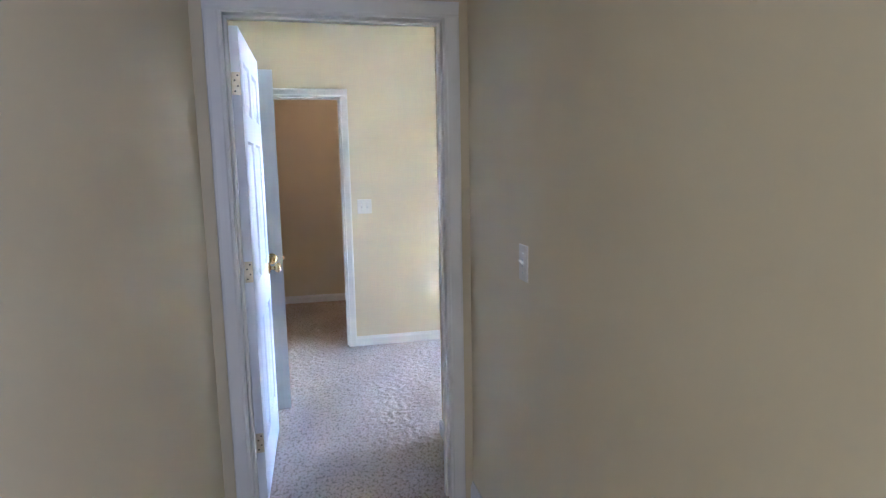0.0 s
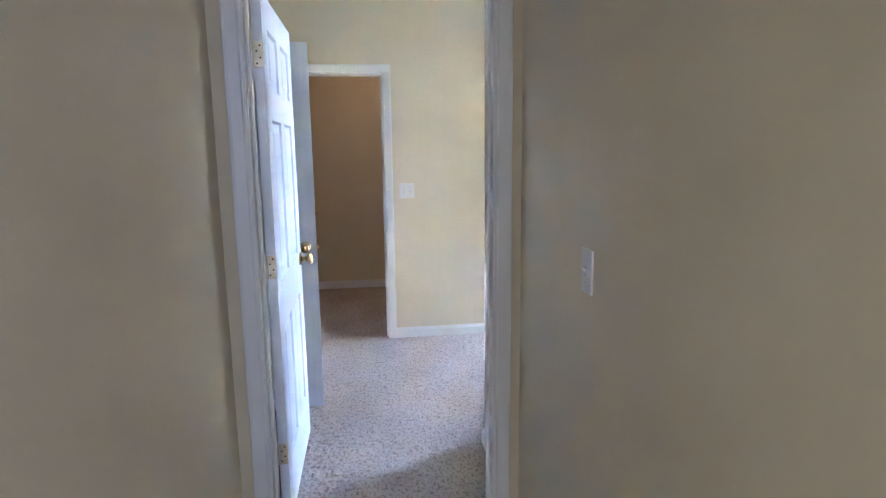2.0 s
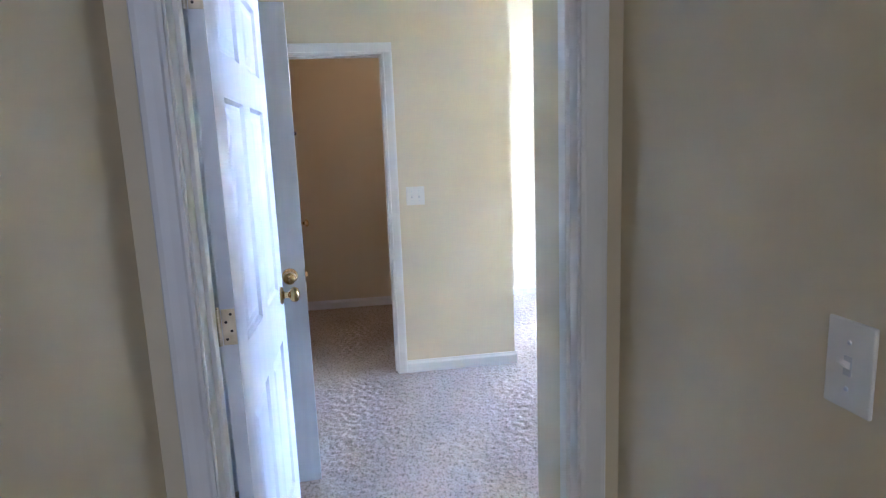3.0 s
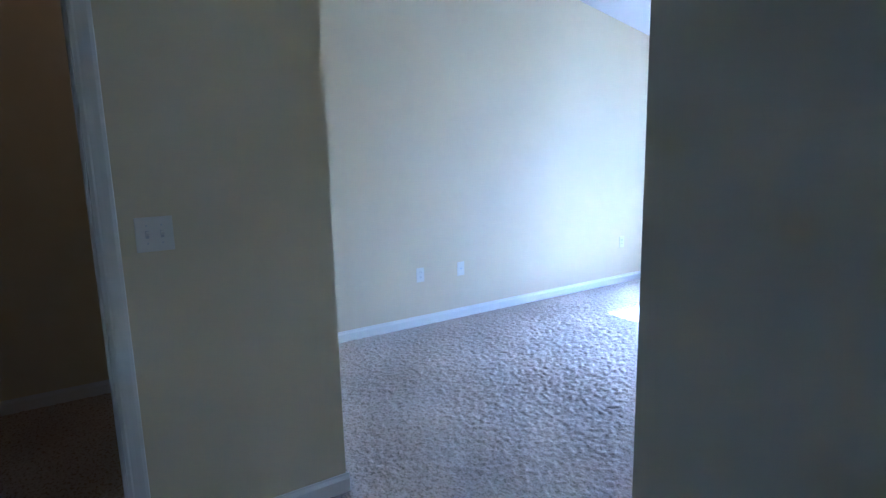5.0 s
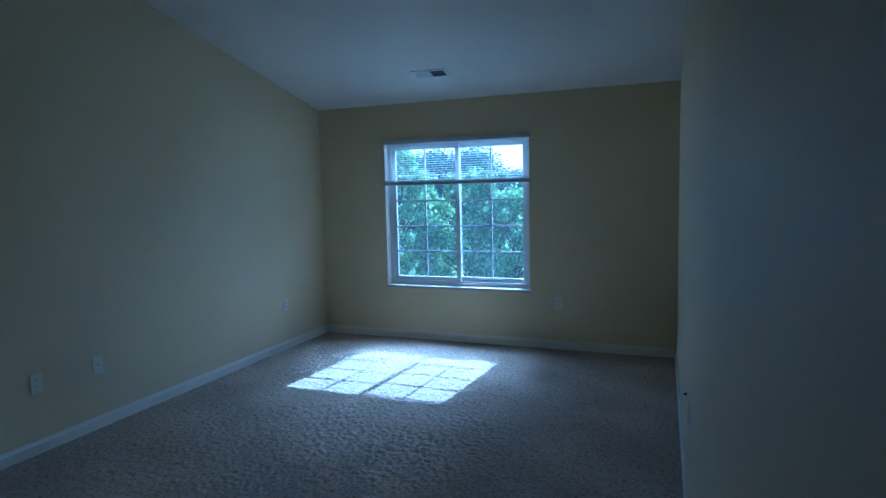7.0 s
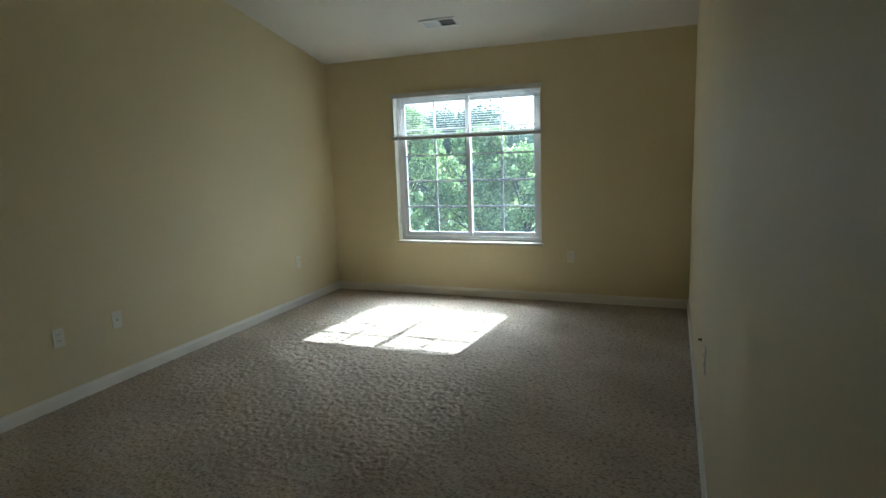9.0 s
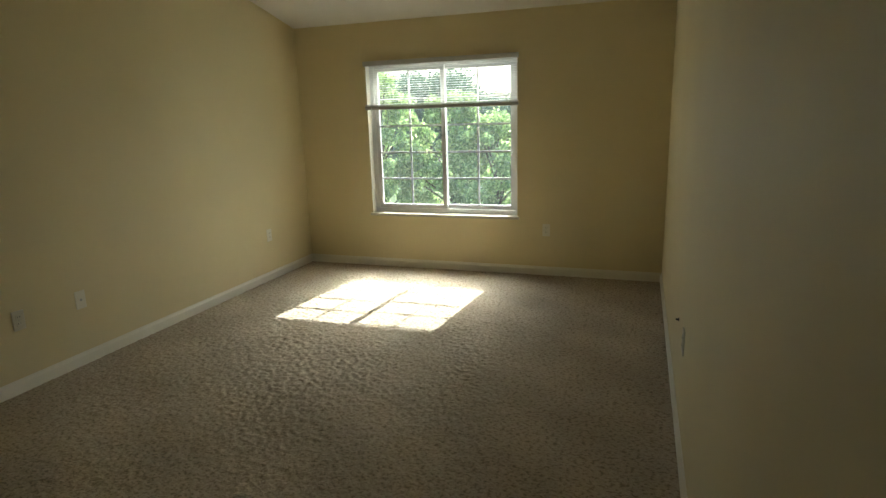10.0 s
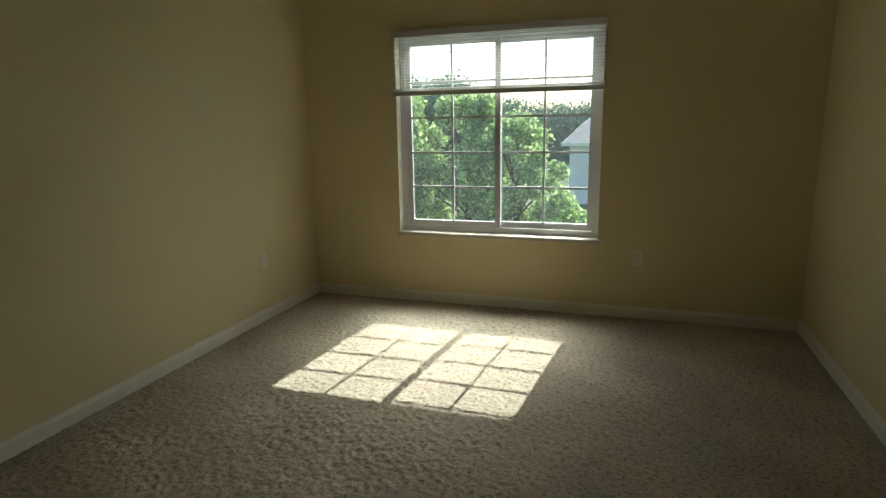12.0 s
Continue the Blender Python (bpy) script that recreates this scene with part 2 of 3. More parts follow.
carpet("floor", X_BACK, X_WIN, Y_DOOR1 - 0.06, Y_LEFT, 0.009, 0.0013, "beige cut-pile wall-to-wall bedroom carpet with faint tracks")
carpet("floor_hall", HALL_L - 0.05, HALL_R + 0.05, -8.0, Y_DOOR1 - 0.06, 0.02, 0.003, "beige cut-pile carpet in the hall")
bm = bmesh.new()
box(bm, -2.2, -8.2, -0.30, 4.80, 2.05, -0.012)
setting("subfloor", bm, CARPET, "plain floor slab under the carpet", "floor")

# ---- walls ----
T = 0.115
bm = bmesh.new()
prism(bm, [(X_BACK - T, -0.3), (X_WIN, -0.3), (X_WIN, vault(X_WIN)), (X_BACK - T, vault(X_BACK - T))], "y", Y_LEFT, Y_LEFT + T)
setting("wall_north", bm, WALL, "cream painted drywall, long plain bedroom wall", "wall")

bm = bmesh.new()
prism(bm, [(X_VEST, -0.3), (X_WIN, -0.3), (X_WIN, vault(X_WIN)), (X_VEST, vault(X_VEST))], "y", Y_RIGHT - T, Y_RIGHT)
SKEW = Matrix.Translation((X_WIN, Y_RIGHT, 0)) @ Matrix.Rotation(0.008, 4, "Z") @ Matrix.Translation((-X_WIN, -Y_RIGHT, 0))   # not quite square
setting("wall_south", bm, WALL, "cream painted drywall with small cable hole", "wall").matrix_basis = SKEW

bm = bmesh.new()
box(bm, X_VEST, Y_DOOR1, -0.3, X_VEST + T, Y_RIGHT - T - 0.040, 3.6)
setting("wall_vestibule", bm, WALL, "short cream wall beside the bedroom entry", "wall")

# window wall, with its opening
WY0, WY1, WZ0, WZ1 = -0.445, 1.045, 0.545, 2.005
bm = bmesh.new()
for q in ((Y_RIGHT - T, -3.0, WY0, 2.6), (WY1, -3.0, Y_LEFT + T, 2.6), (WY0, -3.0, WY1, WZ0), (WY0, WZ1, WY1, 2.6)):
    box(bm, X_WIN, q[0], q[1], X_WIN + 0.19, q[2], q[3])
setting("wall_window", bm, WALL, "cream painted outer wall round the window", "wall")

# closet front, with its doorway
bm = bmesh.new()
box(bm, X_BACK, 0, -0.3, CL_L - 0.018, T, 3.9)
box(bm, CL_R + 0.018, 0, -0.3, 0, T, 3.9)
box(bm, CL_L - 0.018, 0, CL_H + 0.018, CL_R + 0.018, T, 3.9)
setting("wall_closet_front", bm, WALL, "cream wall with the closet doorway", "wall")
bm = bmesh.new()
box(bm, -T, T, -0.3, 0, Y_LEFT, 3.7)
setting("wall_closet_side", bm, WALL, "cream end wall of the closet", "wall")
bm = bmesh.new()
box(bm, X_BACK - T, Y_DOOR1, -0.3, X_BACK, Y_LEFT, 4.0)
setting("wall_west", bm, WALL, "plain cream end wall", "wall")

# entry wall, with its doorway
bm = bmesh.new()
box(bm, X_BACK - T, Y_DOOR0, -0.3, DOOR_L - 0.018, Y_DOOR1, 4.0)
box(bm, DOOR_R + 0.018, Y_DOOR0, -0.3, X_VEST + T, Y_DOOR1, 4.0)
box(bm, DOOR_L - 0.018, Y_DOOR0, DOOR_H + 0.018, DOOR_R + 0.018, Y_DOOR1, 4.0)
setting("wall_entry", bm, WALL, "cream wall with the bedroom doorway", "wall")

# hall
bm = bmesh.new()
box(bm, HALL_L - T, -8.0, -0.3, HALL_L, Y_DOOR0, 2.44)
setting("wall_hall_west", bm, WALL, "smooth cream hall wall", "wall")
# the gap far back is an added opening for the fill lamp
bm = bmesh.new()
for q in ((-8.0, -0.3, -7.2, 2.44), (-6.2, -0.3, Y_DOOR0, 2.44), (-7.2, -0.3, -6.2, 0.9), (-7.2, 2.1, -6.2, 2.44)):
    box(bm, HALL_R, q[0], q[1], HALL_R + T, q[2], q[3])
setting("wall_hall_east", bm, WALL, "smooth cream hall wall with a light switch", "wall")
# unseen box added behind the hall's opening to keep the sun out
bm = bmesh.new()
box(bm, HALL_R + T, -7.5, 0.6, 0.7, -7.2, 2.44)
box(bm, HALL_R + T, -6.2, 0.6, 0.7, -5.9, 2.44)
box(bm, 0.7, -7.5, 0.6, 0.8, -5.9, 2.44)
box(bm, HALL_R + T, -7.5, 2.44, 0.8, -5.9, 2.54)
box(bm, HALL_R + T, -7.5, 0.5, 0.8, -5.9, 0.6)
setting("wall_sun_block", bm, WALL, "plain cream box added behind the hall opening to block the sun", "wall")
bm = bmesh.new()
box(bm, HALL_L - T, -8.0 - T, -0.3, HALL_R + T, -8.0, 2.44)
setting("wall_hall_end", bm, WALL, "plain cream hall end wall", "wall")

# ceilings
bm = bmesh.new()
xa, xb = X_BACK - T, X_WIN + 0.19
prism(bm, [(xa, vault(xa)), (xb, vault(xb)), (xb, vault(xb) + 0.12), (xa, vault(xa) + 0.12)], "y", Y_DOOR0, Y_LEFT + T)
setting("ceiling", bm, CEILING, "white sloping vaulted bedroom ceiling", "ceiling")
bm = bmesh.new()
box(bm, HALL_L - T, -8.1, 2.44, HALL_R + T, Y_DOOR0, 2.56)
setting("ceiling_hall", bm, CEILING, "white flat hall ceiling", "ceiling")
bm = bmesh.new()
box(bm, X_BACK, T, 2.62, -T, Y_LEFT, 2.72)
setting("ceiling_closet", bm, CEILING, "white flat closet ceiling", "ceiling")

# ---- baseboards ----
def baseboard(axis, face, side, a, b, height=0.082):
    """A moulded skirting along an axis; side: the way that it stands out from the wall's face."""
    d = 0.013 * side
    outline = [(face, 0.0), (face + d, 0.0), (face + d, height * 0.72), (face + d * 0.75, height * 0.80), (face + d * 0.45, height * 0.90), (face + d * 0.40, height), (face, height)]
    bm = bmesh.new()
    if axis == "x":
        prism(bm, outline, "x", a, b)
    else:
        prism(bm, outline, "y", a, b)
    return setting("baseboard", bm, TRIM, "white painted moulded wooden baseboard", "baseboard")


baseboard("x", Y_LEFT, -1, 0.0, X_WIN)
baseboard("x", Y_RIGHT, 1, X_VEST - 0.013, X_WIN).matrix_basis = SKEW
baseboard("y", X_WIN, -1, Y_RIGHT + 0.013, Y_LEFT - 0.013)
baseboard("y", X_VEST, -1, Y_DOOR1, Y_RIGHT - 0.040)
baseboard("x", 0.0, -1, CL_R + 0.066, 0.013)
baseboard("y", 0.0, 1, 0.0, Y_LEFT - 0.013)
baseboard("x", 0.0, -1, X_BACK, CL_L - 0.066)
baseboard("x", Y_LEFT, -1, X_BACK, -T)
baseboard("y", -T, -1, T, Y_LEFT - 0.013)
baseboard("y", X_BACK, 1, T, Y_LEFT - 0.013)
baseboard("y", HALL_L, 1, -8.0, Y_DOOR0)
baseboard("y", HALL_R, -1, -8.0, Y_DOOR0)


# ---- doorways: jamb lining, stop and casing ----
def casing_profile(inner, side):
    """Colonial casing across its width, from the opening outwards, as (u, thickness)."""
    w = 0.060
    return [(inner + side * w * f, t) for f, t in ((0.0, 0.0), (0.0, 0.010), (0.12, 0.0115), (0.22, 0.010), (0.5, 0.013), (0.78, 0.017), (0.95, 0.017), (1.0, 0.014), (1.0, 0.0))]


def doorway(name, x0, x1, h, face, back, out, label, casings, stop):
    """A lined doorway in a wall along x. face: the wall face that carries the casing, out: -1 towards -y."""
    top = thing(name, label, "door frame", kind="structure")
    lo, hi = min(face, back), max(face, back)
    for nm, a, c in (("jamb", x0 - 0.018, x0), ("jamb", x1, x1 + 0.018)):
        bm = bmesh.new()
        box(bm, a, lo - 0.002, 0, c, hi + 0.002, h)
        part(nm, bm, TRIM, top)
    bm = bmesh.new()
    box(bm, x0 - 0.018, lo - 0.002, h, x1 + 0.018, hi + 0.002, h + 0.018)
    part("head_jamb", bm, TRIM, top)
    for a, c in ((x0, x0 + 0.011), (x1 - 0.011, x1)):
        bm = bmesh.new()
        box(bm, a, stop, 0, c, stop + 0.032, h - 0.011, 0.002)
        part("door_stop", bm, TRIM, top)
    bm = bmesh.new()
    box(bm, x0, stop, h - 0.011, x1, stop + 0.032, h, 0.002)
    part("door_stop", bm, TRIM, top)
    for f, o in casings:
        f2 = f + o * 0.002
        for inner, s in ((x0 - 0.005, -1), (x1 + 0.005, 1)):
            bm = bmesh.new()
            prism(bm, [(u, f2 + o * t) for u, t in casing_profile(inner, s)], "z", 0, h + 0.005)
            part("casing", bm, TRIM, top)
        bm = bmesh.new()
        prism(bm, [(f2 + o * t, u) for u, t in casing_profile(h + 0.005, 1)], "x", x0 - 0.065, x1 + 0.065)
        part("casing", bm, TRIM, top)
    return top


doorway("door_frame_entry", DOOR_L, DOOR_R, DOOR_H, Y_DOOR0, Y_DOOR1, -1, "white painted bedroom doorway lining with moulded casing", [(Y_DOOR0, -1)], Y_DOOR1 - 0.075)
doorway("door_frame_closet", CL_L, CL_R, CL_H, 0.0, T, -1, "white painted closet doorway lining with moulded casing", [(0.0, -1)], T - 0.075)


# ---- doors ----
def knob(parent, x, y, z, out, lab):
    """A round knob on its rose; out: +1 or -1 along the door's y."""
    top = bmesh.new()
    turn = Matrix.Translation((x, y, z)) @ Matrix.Rotation(radians(-90 * out), 4, "X")
    lathe(top, [(0.0, 0.0), (0.032, 0.0), (0.0325, 0.004), (0.028, 0.008), (0.016, 0.010), (0.013, 0.014)], turn)
    rose = part("rose", top, BRASS, parent, lab, smooth=True)
    ball = bmesh.new()
    lathe(ball, [(0.011, 0.010), (0.011, 0.026), (0.015, 0.032), (0.024, 0.038), (0.0275, 0.047), (0.0265, 0.056), (0.021, 0.063), (0.012, 0.066), (0.0, 0.0665)], turn)
    part("knob", ball, BRASS, parent, lab, smooth=True)
    return rose


def hinge(parent, z):
    bm = bmesh.new()
    box(bm, -0.0015, -0.034, z - 0.044, 0.0008, -0.003, z + 0.044, 0.0006)
    h = part("hinge", bm, OLD_BRASS, parent, "brass butt hinge")
    bm = bmesh.new()
    for k in range(5):
        lathe(bm, [(0.0, -0.0085), (0.0058, -0.0085), (0.0058, 0.0085), (0.0, 0.0085)], Matrix.Translation((-0.003, 0.004, z - 0.0355 + k * 0.01775)), 12)
    lathe(bm, [(0.0, 0.0), (0.004, 0.0), (0.0045, 0.004), (0.0, 0.006)], Matrix.Translation((-0.003, 0.004, z + 0.0445)), 10)
    part("knuckle", bm, OLD_BRASS, h)
    bm = bmesh.new()
    for dz, dy in ((-0.03, -0.012), (-0.01, -0.024), (0.012, -0.012), (0.031, -0.024)):
        lathe(bm, [(0.0, 0.0), (0.0038, 0.0), (0.003, 0.0012), (0.0, 0.0014)], Matrix.Translation((-0.0014, dy, z + dz)) @ Matrix.Rotation(radians(-90), 4, "Y"), 8)
    part("screws", bm, DARK, h)
    return h


def panel_door(name, width, height, m, label, hinges=(0.31, 1.06, 1.82)):
    """A moulded six-panel door: its hinge edge at x = 0, its faces at y = 0 and y = -0.035."""
    d = thing(name, label, "door", m)
    th, z0 = 0.035, 0.012
    st, mid = 0.112, 0.10
    half = (width - 2 * st - mid) / 2
    rows = ((0.245, 0.80), (0.985, 1.60), (1.71, height - 0.115))
    bm = bmesh.new()
    box(bm, 0, -th, z0, st, 0, height)
    box(bm, width - st, -th, z0, width, 0, height)
    cuts = [z0] + [z for r in rows for z in r] + [height]
    for a, c in zip(cuts[::2], cuts[1::2]):
        box(bm, st, -th, a, width - st, 0, c)
    for a, c in rows:
        box(bm, st + half, -th, a, st + half + mid, 0, c)
    bmesh.ops.remove_doubles(bm, verts=bm.verts, dist=1e-5)
    part("slab", bm, DOOR, d)
    for a, c in rows:
        for x0 in (st, st + half + mid):
            bm = bmesh.new()
            x1 = x0 + half
            for y, o in ((0.0, 1), (-th, -1)):
                rings = []
                for g, dep in ((0.0, 0.0), (0.010, 0.009), (0.022, 0.009), (0.047, 0.0025)):
                    yy = y - o * dep
                    rings.append([bm.verts.new(p) for p in ((x0 + g, yy, a + g), (x1 - g, yy, a + g), (x1 - g, yy, c - g), (x0 + g, yy, c - g))])
                for p, q in zip(rings, rings[1:]):
                    for i in range(4):
                        j = (i + 1) % 4
                        bm.faces.new((p[i], p[j], q[j], q[i]))
                bm.faces.new(rings[-1])
            bmesh.ops.recalc_face_normals(bm, faces=bm.faces)
            part("panel", bm, DOOR, d)
    knob(d, width - 0.062, 0.0, 0.955, 1, "polished brass door knob")
    knob(d, width - 0.062, -th, 0.955, -1, "polished brass door knob")
    bm = bmesh.new()
    box(bm, width - 0.0008, -0.030, 0.926, width + 0.0015, -0.005, 0.984)
    pl = part("latch_plate", bm, BRASS, d, "brass latch plate on the door edge")
    bm = bmesh.new()
    box(bm, width, -0.024, 0.945, width + 0.011, -0.011, 0.965, 0.002)
    part("latch", bm, BRASS, pl)
    for z in hinges:
        hinge(d, z)
    return d


panel_door("bedroom_door", 0.795, 2.04, pose(DOOR_L + 0.004, Y_DOOR1 + 0.024, 0, 0, 0, 89.6) @ pose(0, 0.0, 0),
           "white six-panel bedroom door with brass knob, standing open")
panel_door("bathroom_door", 0.718, 2.05, pose(-1.952, -1.225, 0, 0, 0, 3.5),
           "white six-panel door with brass knob, swung out from the end wall")
panel_door("closet_door", 0.65, 2.025, pose(CL_L + 0.025, T + 0.012, 0, 0, 0, 89.3),
           "white six-panel closet door, swung open into the dark closet")


# ---- switches and outlets ----
def wall_plate(name, m, label, width, height=0.115, kind_of="toggle", gangs=1):
    """A cover plate in the x-z plane that faces -y."""
    d = thing(name, label, "switch" if kind_of == "toggle" else "outlet", m)
    bm = bmesh.new()
    box(bm, -width / 2, -0.006, -height / 2, width / 2, 0.0, height / 2, 0.0025)
    part("plate", bm, PLATE, d)
    for g in range(gangs):
        cx = (g - (gangs - 1) / 2) * 0.046
        if kind_of == "toggle":
            bm = bmesh.new()
            box(bm, cx - 0.0055, -0.0075, -0.0125, cx + 0.0055, -0.0055, 0.0125)
            part("slot", bm, RAIL, d)
            bm = bmesh.new()
            prism(bm, [(-0.006, -0.005), (-0.006, 0.005), (-0.018, 0.0115), (-0.020, 0.007)], "x", cx - 0.0042, cx + 0.0042)
            part("toggle", bm, PLATE, d)
            for z in (-0.030, 0.030):
                bm = bmesh.new()
                lathe(bm, [(0.0, 0.0), (0.0032, 0.0), (0.0026, 0.0012), (0.0, 0.0015)], Matrix.Translation((cx, -0.006, z)) @ Matrix.Rotation(radians(90), 4, "X"), 10)
                part("screw", bm, STEEL, d)
        elif kind_of == "duplex":
            for z in (-0.0195, 0.0195):
                bm = bmesh.new()
                box(bm, cx - 0.0165, -0.0085, z - 0.0145, cx + 0.0165, -0.0055, z + 0.0145, 0.002)
                face = part("socket", bm, PLATE, d)
                for dx in (-0.0065, 0.0065):
                    bm = bmesh.new()
                    box(bm, cx + dx - 0.0012, -0.0092, z - 0.002, cx + dx + 0.0012, -0.0083, z + 0.007)
                    part("socket_slot", bm, DARK, face)
            bm = bmesh.new()
            lathe(bm, [(0.0, 0.0), (0.0032, 0.0), (0.0026, 0.0012), (0.0, 0.0015)], Matrix.Translation((cx, -0.006, 0)) @ Matrix.Rotation(radians(90), 4, "X"), 10)
            part("screw", bm, STEEL, d)
        else:
            bm = bmesh.new()
            lathe(bm, [(0.0, 0.0), (0.008, 0.0), (0.008, 0.004), (0.0048, 0.0045), (0.0048, 0.012), (0.0, 0.012)], Matrix.Translation((cx, -0.006, 0)) @ Matrix.Rotation(radians(90), 4, "X"), 12)
            part("jack", bm, STEEL, d)
    return d


wall_plate("light_switch", pose(HALL_R, -3.09, 1.172, 0, 0, -90), "white single toggle switch plate on the hall wall", 0.07)
wall_plate("double_switch", pose(X_VEST, -2.143, 1.172, 0, 0, -90), "white double toggle switch plate beside the bedroom entry", 0.122, 0.122, "toggle", 2)
wall_plate("closet_switch", pose(-0.63, 0.0, 1.172), "white double toggle switch plate beside the closet doorway", 0.116, 0.116, "toggle", 2)
o1 = wall_plate("wall_outlet", pose(1.455, Y_LEFT, 0.42), "white duplex power outlet low on the long wall", 0.07, kind_of="duplex")
tagged(o1, group="wall outlets")
wall_plate("cable_outlet", pose(1.85, Y_LEFT, 0.42), "white cable jack plate low on the long wall", 0.07, kind_of="jack")
copy_thing(o1, pose(3.855, Y_LEFT, 0.43))
copy_thing(o1, pose(X_WIN, -0.715, 0.43, 0, 0, -90))
copy_thing(o1, SKEW @ pose(1.935, Y_RIGHT, 0.47, 0, 0, 180))
# open cable stub in the wall
bm = bmesh.new()
lathe(bm, [(0.0, 0.0), (0.011, 0.0), (0.010, 0.003), (0.005, 0.004), (0.0045, 0.016), (0.0, 0.017)], SKEW @ pose(2.29, Y_RIGHT, 0.452, -90, 0, 0), 12)
tagged(part("cable_stub", bm, DARK), "dark cable stub poking from the wall", "cable")


# ---- ceiling vent and lamp ----
def on_vault(x, y):
    return Matrix.Translation((x, y, vault(x))) @ Matrix.Rotation(math.atan(SLOPE), 4, "Y")


def ceiling_vent():
    d = thing("ceiling_vent", "white metal ceiling air register with two banks of slats", "vent", on_vault(3.985, 0.275))
    bm = bmesh.new()
    for q in ((-0.080, -0.160, -0.058, 0.160), (0.058, -0.160, 0.080, 0.160), (-0.058, -0.160, 0.058, -0.136), (-0.058, 0.136, 0.058, 0.160), (-0.058, -0.006, 0.058, 0.006)):
        box(bm, q[0], q[1], -0.009, q[2], q[3], -0.001)
    part("frame", bm, VENT, d)
    # flat dark sheet painted for the shade inside the duct
    bm = bmesh.new()
    box(bm, -0.058, -0.136, -0.002, 0.058, 0.136, -0.0005)
    part("backing", bm, DARK, d, "dark sheet in place of the shaded duct")
    for bank, (y0, y1), tilt in (("a", (-0.134, -0.008), -1), ("b", (0.008, 0.134), 1)):
        count = 6 if tilt < 0 else 10
        for k in range(count):
            y = y0 + (k + 0.5) * (y1 - y0) / count
            bm = bmesh.new()
            dy = 0.0025 if tilt < 0 else 0.0058
            prism(bm, [(y - dy * tilt, -0.002), (y - dy * tilt + 0.001, -0.002), (y + dy * tilt + 0.001, -0.0105), (y + dy * tilt, -0.0105)], "x", -0.057, 0.057)
            part("slat", bm, VENT, d)
    return d


ceiling_vent()


def ceiling_light():
    d = thing("ceiling_light", "lit frosted glass dome ceiling light with bronze finial", "ceiling light", on_vault(2.445, 0.11))
    bm = bmesh.new()
    lathe(bm, [(0.0, -0.001), (0.150, -0.001), (0.155, -0.010), (0.152, -0.030), (0.120, -0.034), (0.0, -0.034)], steps=40)
    part("pan", bm, BRONZE, d, "dark bronze ceiling pan", smooth=True)
    bm = bmesh.new()
    lathe(bm, [(0.165, -0.036), (0.166, -0.042), (0.155, -0.072), (0.130, -0.102), (0.092, -0.125), (0.045, -0.138), (0.0, -0.141)], steps=40)
    part("shade", bm, LAMP_GLASS, d, "glowing frosted glass bowl", smooth=True)
    bm = bmesh.new()
    lathe(bm, [(0.0, -0.138), (0.017, -0.140), (0.018, -0.145), (0.010, -0.150), (0.008, -0.158), (0.009, -0.166), (0.005, -0.172), (0.0, -0.174)], steps=20)
    part("finial", bm, BRONZE, d, "dark bronze finial", smooth=True)
    return d


ceiling_light()


# bare warm bulb on the closet ceiling
closet = thing("closet_light", "small warm bulb in a white closet ceiling holder", "ceiling light", Matrix.Translation((-0.55, 0.62, 2.62)))
bm = bmesh.new()
lathe(bm, [(0.0, 0.0), (0.055, 0.0), (0.056, -0.012), (0.030, -0.030), (0.022, -0.045), (0.0, -0.045)], steps=24)
part("holder", bm, PLATE, closet, smooth=True)
bm = bmesh.new()
lathe(bm, [(0.013, -0.045), (0.016, -0.060), (0.028, -0.080), (0.031, -0.098), (0.024, -0.115), (0.0, -0.124)], steps=20)
part("bulb", bm, BULB, closet, "glowing warm glass bulb", smooth=True)


# hanging rod behind the open closet door
rod = thing("closet_rod", "dark metal hanging rod on a flange at the closet's back wall", "rod", Matrix.Translation((-1.52, Y_LEFT, 1.65)))
bm = bmesh.new()
lathe(bm, [(0.0, 0.0), (0.017, 0.0), (0.018, 0.004), (0.013, 0.008), (0.012, 0.018), (0.0, 0.018)], Matrix.Rotation(radians(90), 4, "X"), 20)
part("flange", bm, BRONZE, rod, smooth=True)
bm = bmesh.new()
lathe(bm, [(0.0, 0.014), (0.009, 0.014), (0.009, 0.36), (0.0, 0.36)], Matrix.Rotation(radians(90), 4, "X"), 16)
part("bar", bm, BRONZE, rod, smooth=True)
bm = bmesh.new()
prism(bm, [(X_BACK + 1.52, -0.030), (X_BACK + 1.52, -0.012), (-0.010, -0.018), (0.012, -0.018), (0.012, -0.026), (-0.010, -0.026)], "y", -0.33, -0.32)
part("bracket", bm, BRONZE, rod)


# ---- window ----
def ring(bm, x0, x1, y0, y1, z0, z1, w):
    box(bm, x0, y0, z0, x1, y0 + w, z1)
    box(bm, x0, y1 - w, z0, x1, y1, z1)
    box(bm, x0, y0 + w, z0, x1, y1 - w, z0 + w)
    box(bm, x0, y0 + w, z1 - w, x1, y1 - w, z1)


